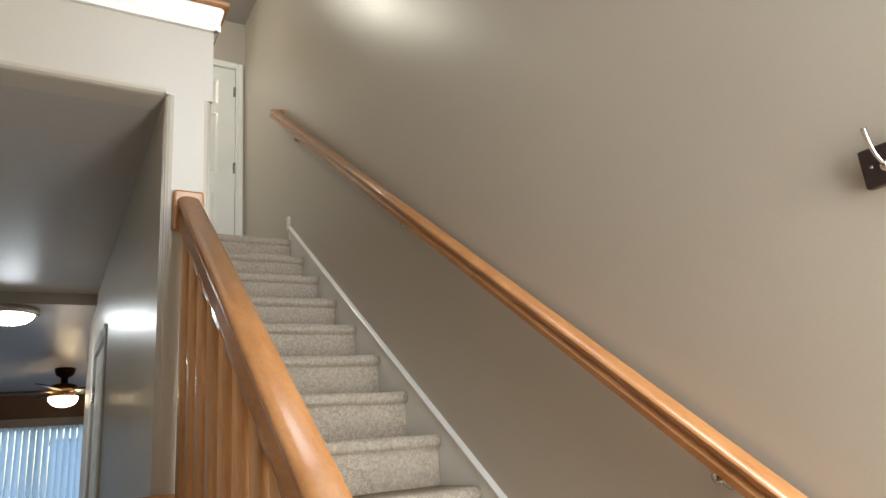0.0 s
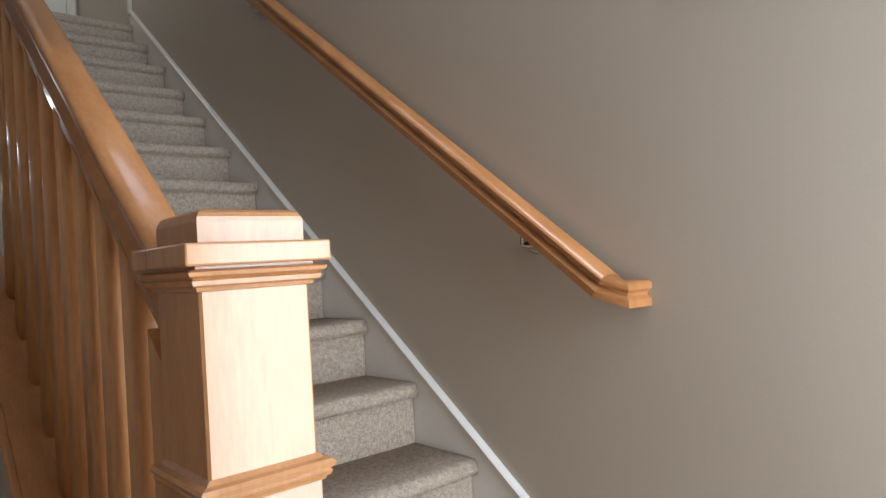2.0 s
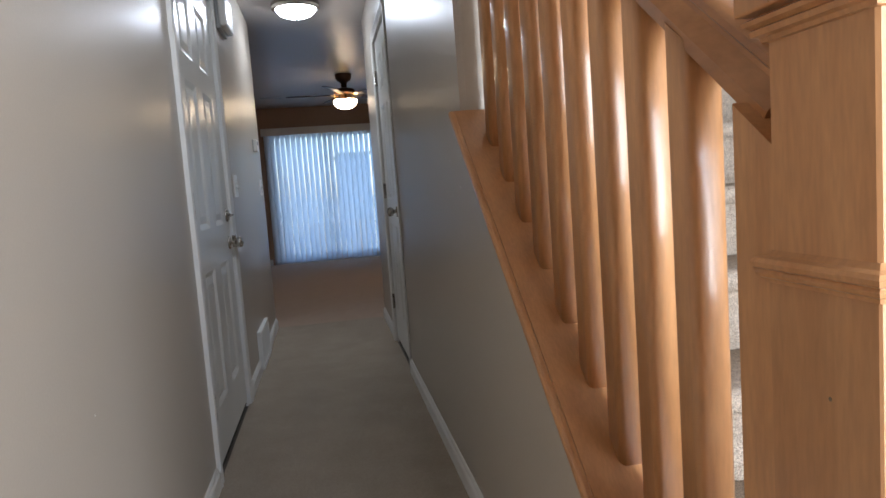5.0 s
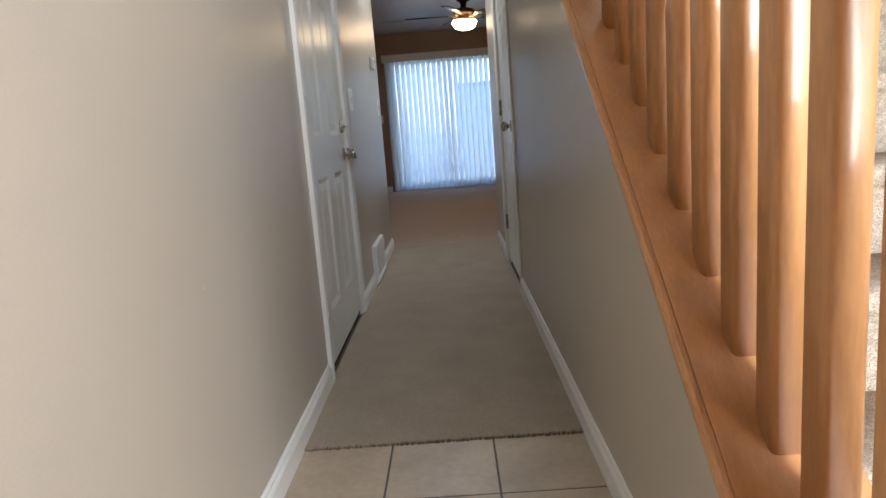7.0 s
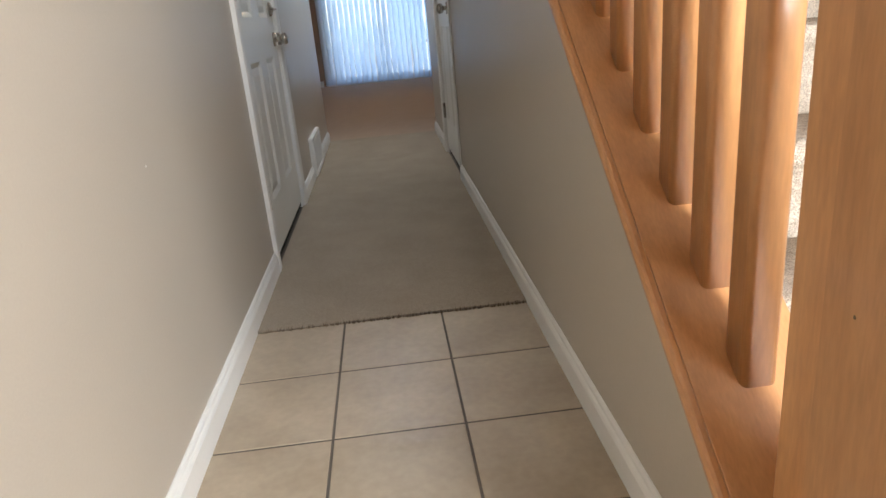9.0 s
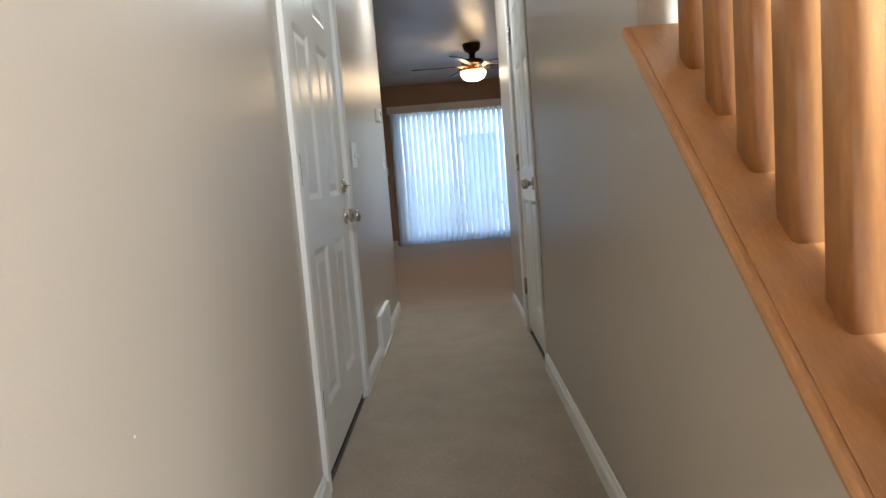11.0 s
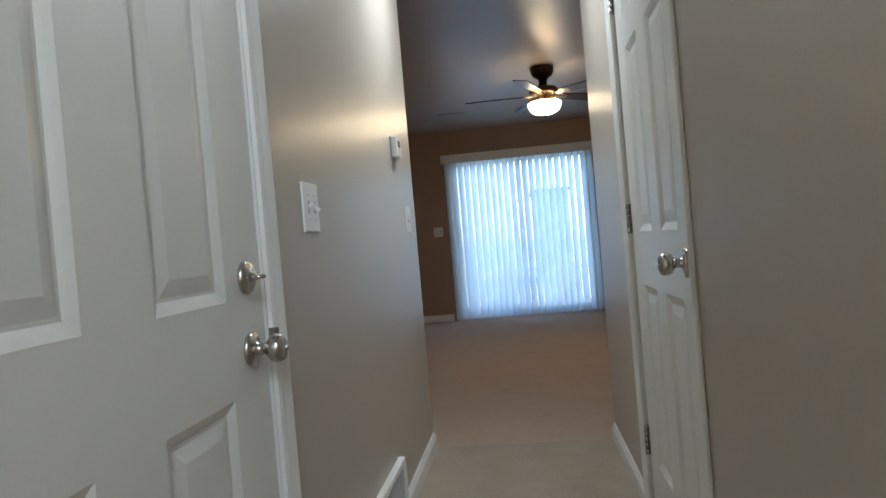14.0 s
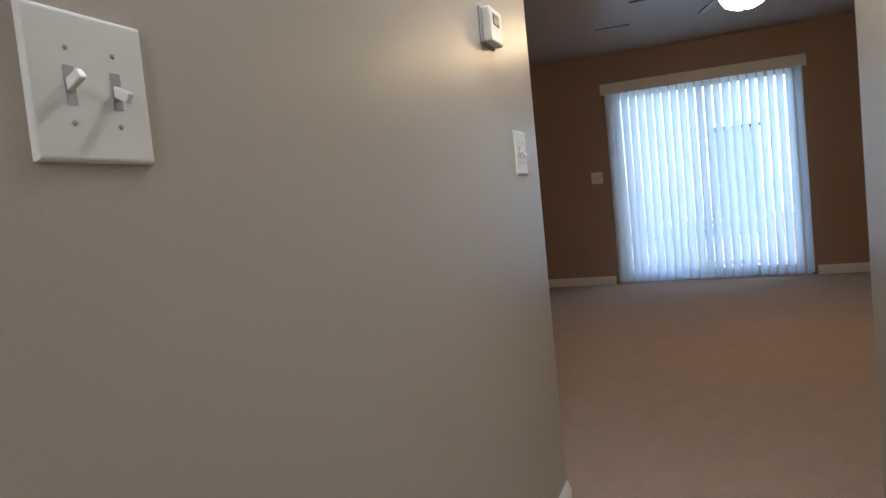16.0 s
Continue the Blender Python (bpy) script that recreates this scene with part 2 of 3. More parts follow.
setting("wall_back", boxes((-3.2, SX0, YB, YB + 0.15, 0, ZC2), (SX1, S, YB, YB + 0.15, 0, ZC2), (SX0, SX1, YB, YB + 0.15, SZ, ZC2)), TAN, "brown painted wall round the sliding door", "wall")
setting("ceiling_hall", boxes((0, W, YW + 0.12, 2.82, ZC, Z2 - 0.02)), CEIL, "satin hall ceiling", "ceiling")
setting("ceiling_living", boxes((0, W, 2.82, YE, ZC2, Z2 - 0.02), (-3.32, S + 0.12, YE, YB + 0.15, ZC2, Z2)), CEIL, "satin living room ceiling", "ceiling")
setting("ceiling_upper", boxes((-0.12, S + 0.12, YF - 0.12, 3.42, ZR, ZR + 0.12)), CEIL, "high ceiling over entry and stairs", "ceiling")
setting("floor_upper", boxes((0, W, YW + 0.12, 3.2, Z2 - 0.02, Z2), (WR, S, 1.97, 3.2, Z2 - 0.2, Z2 - 0.004)), STAIRCARPET, "carpeted upper landing floor", "floor")
setting("floor_slab", boxes((-3.32, S + 0.12, YF - 0.12, YB + 0.15, -0.15, -0.006)), GROUT, "grey grout bed under the tiles", "floor")
setting("floor_carpet", boxes((0.0, W, 0.0, YE, -0.006, 0.008)), CARPET, "worn grey-beige carpet of the hall", "carpet")
setting("floor_carpet_living", boxes((-3.2, S, YE, YB, -0.006, 0.008)), LIVCARPET, "reddish tan carpet of the living room", "carpet")

random.seed(7)
bm = bmesh.new()
for k in range(150):
    x = 0.016 + (W - 0.032) * k / 149 + random.uniform(-0.002, 0.002)
    a, h = random.uniform(0.003, 0.012), random.uniform(0.004, 0.010)
    prism(bm, [(-0.003, 0), (0.003, 0), (0.0015, h)], (x, 0.006, 0.001), (x + random.uniform(-0.004, 0.004), -a, 0.001), (1, 0, 0), (0, 0, 1))
tagged(part("carpet_fringe", bm, FRAY), "frayed brown edge of the hall carpet", "carpet edge", kind="stuff")

# ---- stairs ----
stairs = thing("staircase", (1.5, NOSE1, 0), "straight flight of stairs in speckled beige carpet", "stairs")
inv = Matrix.Translation((-1.5, -NOSE1, 0))
for k in range(1, 15):
    y, z = NOSE1 + (k - 1) * RUN, k * RISE + 0.055
    bm = bmesh.new()
    deep = RUN + 0.03 if k < 14 else 0.08
    prof = [(0.028, 0.0), (0.028, RISE - 0.05), (0.006, RISE - 0.045), (0.0, RISE - 0.03), (0.002, RISE - 0.012), (0.012, RISE - 0.002), (0.03, RISE), (deep, RISE), (deep, 0.0)]
    x0 = WR + 0.002
    cuts = 22
    rings = []
    for c in range(cuts + 1):
        x = x0 + (S - 0.016 - x0) * c / cuts
        rings.append([bm.verts.new(Vector((x, y + a + 0.0035 * noise.noise((x * 9, k * 3.1, a * 9)), z - RISE + b + (0.003 * noise.noise((x * 11, k * 5.3, 4 + a * 6)) if b > 0.1 else 0)))) for a, b in prof])
    for p, q in zip(rings, rings[1:]):
        for i in range(len(prof)):
            j = (i + 1) % len(prof)
            f = bm.faces.new((p[i], p[j], q[j], q[i]))
            f.smooth = 1 <= i <= 6
    bm.faces.new(rings[0][::-1]), bm.faces.new(rings[-1])
    bmesh.ops.recalc_face_normals(bm, faces=bm.faces)
    bm.transform(inv)
    part("step", bm, STAIRCARPET, stairs)

# white skirt board along the stair wall, with its moulded top edge
zs = lambda y: 1.286 + 0.754 * y
ys0, ys1 = -1.62, 2.0
bm = bmesh.new()
prism(bm, [(ys0, 0.0), (-1.0, 0.0), (ys1, nose_z(ys1) - 0.42), (ys1, zs(ys1)), (ys0, max(zs(ys0), 0.05))], (S - 0.014, 0, 0), (S, 0, 0), (0, 1, 0), (0, 0, 1))
skirt = tagged(part("skirt_board", bm, TRIM), "white painted skirt board along the stairs", "trim", kind="structure")
bm = bmesh.new()
prism(bm, [(0, 0), (-0.020, 0), (-0.022, 0.004), (-0.016, 0.010), (-0.006, 0.014), (0, 0.014)], (S, ys0, zs(ys0)), (S, ys1, zs(ys1)), (1, 0, 0), (0, 0, 1))
box(bm, S - 0.022, S, ys1 - 0.012, ys1 + 0.012, zs(ys1) - 0.02, zs(ys1) + 0.075, 0.003)
part("skirt_moulding", bm, TRIM, skirt)

# ---- newel post ----
nx, ny, nh = 0.966, -1.4525, 0.064
newel = thing("newel_post", (nx, ny, 0), "square honey maple newel post with stepped cap and moulded bands", "newel post")


def square_stack(rows):
    """Square rings of (half width, z) closed at both ends."""
    bm = bmesh.new()
    rings = [[bm.verts.new((sx * h, sy * h, z)) for sx, sy in ((-1, -1), (1, -1), (1, 1), (-1, 1))] for h, z in rows]
    for a, b in zip(rings, rings[1:]):
        for k in range(4):
            bm.faces.new((a[k], a[(k + 1) % 4], b[(k + 1) % 4], b[k]))
    bm.faces.new(rings[0][::-1]), bm.faces.new(rings[-1])
    return bm


part("shaft", box(bmesh.new(), -nh, nh, -nh, nh, 0.0, 1.18, 0.003), WOOD, newel)
part("lower_sleeve", box(bmesh.new(), -nh - 0.003, nh + 0.003, -nh - 0.003, nh + 0.003, 0.0, 0.947, 0.002), WOOD, newel)
BAND = [(0.0, 0.944), (0.005, 0.945), (0.0065, 0.949), (0.0100, 0.951), (0.0120, 0.955), (0.0100, 0.958), (0.0135, 0.960), (0.0150, 0.965), (0.0120, 0.969), (0.0050, 0.971), (0.0, 0.976)]
part("band", square_stack([(nh + a, z) for a, z in BAND]), WOOD, newel)
CAPM = [(0.0, 1.170), (0.0035, 1.171), (0.005, 1.175), (0.010, 1.177), (0.0115, 1.182), (0.009, 1.184), (0.015, 1.187), (0.0165, 1.191), (0.013, 1.193), (0.005, 1.194), (0.005, 1.198)]
part("cap_moulding", square_stack([(nh + a, z) for a, z in CAPM]), WOOD, newel)
part("cap_plate", box(bmesh.new(), -nh - 0.0205, nh + 0.0205, -nh - 0.0205, nh + 0.0205, 1.197, 1.221, 0.0025, 2), WOOD, newel)
bm = box(bmesh.new(), -nh + 0.002, nh - 0.002, -nh + 0.002, nh - 0.002, 1.220, 1.258)
bmesh.ops.bevel(bm, geom=[e for e in bm.edges if all(v.co.z > 1.25 for v in e.verts)], offset=0.014, segments=4, profile=0.5, affect="EDGES")
part("cap_block", bm, WOOD, newel)
for place in (pose(-nh - 0.003, -0.012, 0.852, 0, 0, -90), pose(-nh - 0.003, 0.020, 0.60, 0, 0, -90), pose(0.045, -nh - 0.003, 0.850), pose(-0.02, -nh - 0.003, 0.79)):
    bm = lathe(bmesh.new(), [(0, 0), (0.0022, 0), (0.0016, 0.0005), (0, 0.0006)], 8, place @ pose(0, 0, 0, 90, 0, 0))
    part("nail_hole", bm, FRAY, newel, "small dark filled nail hole")

# ---- balustrade ----
XB = 0.960           # centre line of rail and balusters
rail = thing("balustrade", (XB, -0.9, 0.7), "honey maple balustrade with square balusters on a sloping cap", "balustrade")
inv = Matrix.Translation((-XB, 0.9, -0.7))
up = Vector((0, -0.77, 1)).normalized()
y0, y1 = ny + nh + 0.0035, YW - 0.002
zt = lambda y: zc(y) + 0.028
bm = bmesh.new()
prism(bm, [(-0.0958, 0), (0.084, 0), (0.085, 0.012), (0.081, 0.022), (-0.0948, 0.022), (-0.0958, 0.021)], (XB, y0, zc(y0)), (XB, y1, zc(y1)), (1, 0, 0), up)
bm.transform(inv)
part("base_cap", bm, WOODC, rail)
bm = bmesh.new()
prism(bm, [(0.0205, -0.026), (0.004, -0.026), (0.001, -0.018), (-0.006, -0.008), (-0.012, 0.000), (-0.016, 0.006), (-0.017, 0.014), (-0.014, 0.0195), (-0.009, 0.0215), (-0.001, 0.0205), (0.0, 0.019), (0.0, -0.002), (0.0205, -0.002)], (XB - 0.0960, y0, zc(y0)), (XB - 0.0960, y1, zc(y1)), (1, 0, 0), up)
bm.transform(inv)
part("cap_moulding", bm, WOODC, rail)
bm = bmesh.new()
prism(bm, [(0, -0.040), (0.0, -0.024), (-0.004, -0.024), (-0.004, -0.038)], (W, y0, zc(y0)), (W, y1 - 0.03, zc(y1 - 0.03)), (1, 0, 0), up)
bm.transform(inv)
part("apron_strip", bm, TRIM, rail, "pale painted strip under the cap")
zh = lambda y: 2.190 + 0.745 * y     # top of the rail
rail_profile = [(-0.030, -0.062), (0.030, -0.062), (0.031, -0.045), (0.022, -0.036), (0.022, -0.030), (0.032, -0.022), (0.034, -0.012), (0.031, -0.006), (0.025, -0.002), (0.014, 0.0005), (0.0, 0.0015), (-0.014, 0.0005), (-0.025, -0.002), (-0.031, -0.006), (-0.034, -0.012), (-0.032, -0.022), (-0.022, -0.030), (-0.022, -0.036), (-0.031, -0.045)]
BIG = [(a, b - (0.016 if b < -0.04 else 0)) for a, b in rail_profile]
bm = bmesh.new()
prism(bm, BIG, (XB, y0, zh(y0)), (XB, y1 - 0.02, zh(y1 - 0.02)), (1, 0, 0), up)
round_top(bm, up)
bm.transform(inv)
part("handrail", bm, WOODX, rail)
bm = bmesh.new()
box(bm, XB - 0.045, XB + 0.045, y1 - 0.022, y1, zh(y1) - 0.125, zh(y1) + 0.006, 0.008, 2)
bm.transform(inv)
part("rosette", bm, WOODX, rail)
half = 0.0265
for i in range(9):
    y = -0.190 - 0.1228 * i
    bm = bmesh.new()
    xs = ((-half, -half), (half, -half), (half, half), (-half, half))
    lowv = [bm.verts.new((XB - 0.006 + a, y + b, zt(y + b) - 0.004)) for a, b in xs]
    topv = [bm.verts.new((XB - 0.006 + a, y + b, zh(y + b) - 0.085)) for a, b in xs]
    for k in range(4):
        bm.faces.new((lowv[k], lowv[(k + 1) % 4], topv[(k + 1) % 4], topv[k]))
    bm.faces.new(lowv[::-1]), bm.faces.new(topv)
    uprights = [e for e in bm.edges if abs(e.verts[0].co.z - e.verts[1].co.z) > 0.3]
    bmesh.ops.bevel(bm, geom=uprights, offset=0.011, segments=4, profile=0.5, affect="EDGES")
    for f in bm.faces:
        f.smooth = abs(f.normal.z) < 0.3
    bm.transform(inv)
    part("baluster", bm, WOOD, rail)

# half post against the newel, from the cap up to the rail
ya, yb = y0 - 0.002, y0 + 0.068
bm = prism(bmesh.new(), [(ya, zt(ya) - 0.006), (yb, zt(yb) - 0.006), (yb, zh(yb) - 0.085), (ya, zh(ya) - 0.085)], (XB - 0.050, 0, 0), (XB + 0.050, 0, 0), (0, 1, 0), (0, 0, 1))
bmesh.ops.bevel(bm, geom=[e for e in bm.edges if abs(e.verts[0].co.z - e.verts[1].co.z) > 0.3], offset=0.003, segments=2, profile=0.5, affect="EDGES")
bm.transform(inv)
part("half_post", bm, WOOD, rail)

# ---- wall handrail ----
RX = S - 0.065
profile = [(a, b * 0.96) for a, b in rail_profile]
wr = thing("wall_handrail", (RX, 0.2, 2.2), "honey maple handrail on brackets along the stair wall", "handrail")
inv = Matrix.Translation((-RX, -0.2, -2.2))
ws = 0.748
zr = lambda y: 1.123 + ws * (y + 1.353)
wup = Vector((0, -ws, 1)).normalized()
bm = bmesh.new()
prism(bm, profile, (RX, -1.338, zr(-1.338)), (RX, 2.10, zr(2.10)), (1, 0, 0), wup)
round_top(bm, wup)
bm.transform(inv)
part("rail", bm, WOODX, wr)
for y, sgn in ((-1.338, -1), (2.10, 1)):
    # mitred turn: a short slanted piece, then the return into the wall
    drop = -0.014 if sgn < 0 else 0.01
    rings = [[Vector((RX + a, y, zr(y))) + wup * b for a, b in profile],
             [Vector((RX + 0.014 + a * 0.75, y + sgn * (0.022 - a * 0.75), zr(y) + drop + b)) for a, b in profile],
             [Vector((S, y + sgn * (0.024 - a), zr(y) + drop + b)) for a, b in profile]]
    for k, name in ((0, "mitre_piece"), (1, "return_end")):
        bm = bmesh.new()
        va, vb2 = [bm.verts.new(v) for v in rings[k]], [bm.verts.new(v) for v in rings[k + 1]]
        n = len(profile)
        for i in range(n):
            bm.faces.new((va[i], va[(i + 1) % n], vb2[(i + 1) % n], vb2[i]))
        bm.faces.new(va[::-1]), bm.faces.new(vb2)
        bmesh.ops.recalc_face_normals(bm, faces=bm.faces)
        bm.transform(inv)
        part(name, bm, WOODX, wr)
for y in (-1.072, 0.32, 1.70):
    bm = bmesh.new()
    z = zr(y) - 0.118
    lathe(bm, [(0.0, 0), (0.026, 0), (0.026, 0.004), (0.020, 0.008), (0.009, 0.010), (0.007, 0.055), (0.0, 0.056)], 16, pose(S, y, z, 0, -90, 0))
    lathe(bm, [(0.0, 0.0), (0.0065, 0.0), (0.0065, 0.055), (0.0, 0.055)], 12, pose(RX + 0.01, y, z, 0, 0, 0))
    bm.transform(inv)
    part("bracket", bm, NICKEL, wr)


# ---- baseboards and casings ----
BASE = [(0, 0), (0.014, 0), (0.014, 0.062), (0.011, 0.070), (0.008, 0.074), (0.007, 0.082), (0.003, 0.088), (0, 0.088)]


def baseboard(x, y0, y1, sgn, z=0.0):
    bm = bmesh.new()
    prism(bm, BASE, (x, y0, z), (x, y1, z), (sgn, 0, 0), (0, 0, 1))
    setting("baseboard", bm, TRIM, "white moulded baseboard", "baseboard")


def baseboard_x(x0, x1, y, sgn):
    bm = bmesh.new()
    prism(bm, BASE, (x0, y, 0.008), (x1, y, 0.008), (0, sgn, 0), (0, 0, 1))
    setting("baseboard", bm, TRIM, "white moulded baseboard", "baseboard")


CW = 0.058
baseboard(0, YF, LD0 - CW - 0.006, 1)
baseboard(0, LD1 + CW + 0.006, YE, 1)
baseboard(W, -1.387, RD0 - 0.026, -1)
baseboard(W, RD1 + CW + 0.006, YE, -1)
baseboard_x(-3.2, SX0 - 0.05, YB, -1)
baseboard_x(SX1 + 0.05, S, YB, -1)
baseboard(S, YE, YB, -1)


def casing(name, place, width, height, left=CW, right=CW):
    """White casing round an opening whose lower near corner is the origin; outward is -y."""
    bm = bmesh.new()
    rows = [(0, 0), (0, -0.010), (0.010, -0.014), (0.022, -0.011), (0.040, -0.016), (0.052, -0.018), (CW, -0.016), (CW, 0)]
    if left > 0.05:
        prism(bm, [(-a - 0.004, b) for a, b in rows], (0, 0, 0), (0, 0, height + CW), (1, 0, 0), (0, 1, 0))
    else:
        box(bm, -left, -0.004, -0.012, 0, 0, height + CW, 0.003)
    if right > 0.05:
        prism(bm, [(width + a + 0.004, b) for a, b in rows], (0, 0, 0), (0, 0, height + CW), (1, 0, 0), (0, 1, 0))
    else:
        box(bm, width + 0.004, width + right, -0.012, 0, 0, height + CW, 0.003)
    prism(bm, [(height + a + 0.004, b) for a, b in rows], (-0.003, 0, 0), (width + 0.003, 0, 0), (0, 0, 1), (0, 1, 0))
    # jamb lining
    box(bm, -0.019, -0.004, 0.001, 0.115, 0, height + 0.018)
    box(bm, width + 0.004, width + 0.019, 0.001, 0.115, 0, height + 0.018)
    box(bm, -0.004, width + 0.004, 0.001, 0.115, height + 0.004, height + 0.018)
    box(bm, -0.004, 0.012, 0.045, 0.075, 0, height)
    box(bm, width - 0.012, width + 0.004, 0.045, 0.075, 0, height)
    bm.transform(place)
    setting(name, bm, TRIM, "white moulded door casing", "trim")


def knob(parent, u, v, m=NICKEL):
    k = part("door_knob", lathe(bmesh.new(), [(0.0, 0.0), (0.033, 0.0), (0.034, 0.004), (0.031, 0.009), (0.018, 0.012), (0.012, 0.016), (0.011, 0.030), (0.016, 0.036), (0.024, 0.041), (0.0275, 0.050), (0.0275, 0.058), (0.024, 0.066), (0.016, 0.070), (0.0, 0.071)], 32,
                                   pose(u, 0, v, 90, 0, 0) @ Matrix.Scale(0.97, 4)), m, parent, "brushed nickel door knob")
    part("key_button", lathe(bmesh.new(), [(0.0, 0.070), (0.007, 0.070), (0.007, 0.073), (0.0, 0.073)], 12, pose(u, 0, v, 90, 0, 0) @ Matrix.Scale(0.97, 4)), STEEL, k)
    return k


def hinge(parent, u, v):
    bm = bmesh.new()
    box(bm, u - 0.016, u + 0.012, -0.003, 0.0, v - 0.05, v + 0.05, 0.001)
    for q in range(5):
        lathe(bm, [(0.0, 0), (0.0075, 0.0), (0.0075, 0.0188), (0.0, 0.0188)], 12, Matrix.Translation((u - 0.002, -0.009, v - 0.05 + q * 0.0202)))
    part("hinge", bm, NICKEL, parent, "nickel butt hinge")


def panel_door(name, place, width, label, bolt=False, hinge_right=False, bottom=0.036, knob_z=0.89, st=0.14, mid=0.13, lift=0.0, back=0.062, hinge_in=0.0):
    """Six-panel door; origin at its lower corner, outward is -y."""
    d = thing(name, place, label, "door")
    d["kind"] = "structure"
    h = 2.03
    t = 0.010
    pw = (width - 2 * st - mid) / 2
    rails = [(bottom, 0.24), (0.80 + lift, 0.972 + lift), (1.56 + lift, 1.66 + lift), (1.91, h)]
    bm = bmesh.new()
    box(bm, 0, width, t, 0.036, bottom, h)
    box(bm, 0, st, 0, t, bottom, h, 0.0)
    box(bm, width - st, width, 0, t, bottom, h, 0.0)
    for a, b in rails:
        box(bm, st, width - st, 0, t, a, b)
    for (a, b), (c, e) in zip(rails, rails[1:]):
        box(bm, st + pw, st + pw + mid, 0, t, b, c)
    body = part("door_slab", bm, DOOR, d)
    for (a, b), (c, e) in zip(rails, rails[1:]):
        for u in (st, st + pw + mid):
            bm = bmesh.new()
            rows = [(0.0, -0.0005), (0.012, 0.0045), (0.020, 0.0085), (0.026, 0.0085), (0.052, 0.003)]
            rings = [[bm.verts.new((x, w, z)) for x, z in ((u + q, b + q), (u + pw - q, b + q), (u + pw - q, c - q), (u + q, c - q))] for q, w in rows]
            for p, r in zip(rings, rings[1:]):
                for k in range(4):
                    bm.faces.new((p[k], p[(k + 1) % 4], r[(k + 1) % 4], r[k]))
            bm.faces.new(rings[-1])
            bmesh.ops.recalc_face_normals(bm, faces=bm.faces)
            part("panel", bm, DOOR, body)
    ku = back if hinge_right else width - back
    hu = width if hinge_right else 0.0
    knob(d, ku, knob_z)
    if bolt:
        b = part("deadbolt", lathe(bmesh.new(), [(0.0, 0.0), (0.032, 0.0), (0.033, 0.004), (0.029, 0.010), (0.022, 0.014), (0.012, 0.015), (0.009, 0.022), (0.0, 0.022)], 28, pose(ku, 0, knob_z + 0.135, 90, 0, 0)), NICKEL, d, "nickel deadbolt")
        part("thumb_turn", box(bmesh.new(), ku - 0.017, ku + 0.017, -0.036, -0.020, knob_z + 0.131, knob_z + 0.139, 0.003, 2), NICKEL, b)
    for v in (0.29, 1.05, 1.80):
        hinge(d, hu + hinge_in, v)
    return d


def strike(place):
    d = tagged(part("strike_plate", box(bmesh.new(), -0.004, 0.004, -0.0195, 0.0, -0.03, 0.03, 0.001), NICKEL), "nickel strike plate on the door jamb", "strike plate")
    d.matrix_world = place


strike(pose(0, LD1 + 0.006, 0.855, 0, 0, 90))
strike(pose(W, RD0 - 0.006, 0.93, 0, 0, -90))
left_place = pose(-0.006, LD0, 0, 0, 0, 90)
panel_door("door_1", left_place, LD1 - LD0, "closed white six-panel door with knob and deadbolt", bolt=True, knob_z=0.855, lift=-0.020, st=0.162, mid=0.16, back=0.075, hinge_in=0.013)
casing("door_casing_1", pose(0, LD0, 0, 0, 0, 90), LD1 - LD0, 2.03)
# black strip fills the gap under the door as its shade
setting("door_gap_shade_1", boxes((-0.06, -0.012, LD0, LD1, 0.012, 0.034)), BLACK, "black strip for the shade under the door", "threshold")
# unseen black sheet added behind the opening in place of an unlit space
setting("door_backing_1", boxes((-0.16, -0.12, LD0 - 0.1, LD1 + 0.1, 0, 2.1)), BLACK, "unseen black sheet for the unlit space behind the door", "backing")
right_place = pose(W + 0.006, RD1, 0, 0, 0, -90)
panel_door("door_2", right_place, RD1 - RD0, "closed white six-panel cupboard door under the stairs", knob_z=0.93, lift=0.034)
casing("door_casing_2", pose(W, RD1, 0, 0, 0, -90), RD1 - RD0, 2.03, right=0.024)
# black strip again draws the shade below this door
setting("door_gap_shade_2", boxes((W + 0.012, W + 0.06, RD0, RD1, 0.012, 0.034)), BLACK, "black strip for the shade under the door", "threshold")
panel_door("door_3", pose(1.154, 3.206, Z2) @ Matrix.Diagonal((1, 1, 0.955, 1)), 0.72, "closed white panelled door on the top landing", hinge_right=True)
casing("door_casing_3", pose(1.154, 3.2, Z2) @ Matrix.Diagonal((1, 1, 0.955, 1)), 0.72, 2.03)


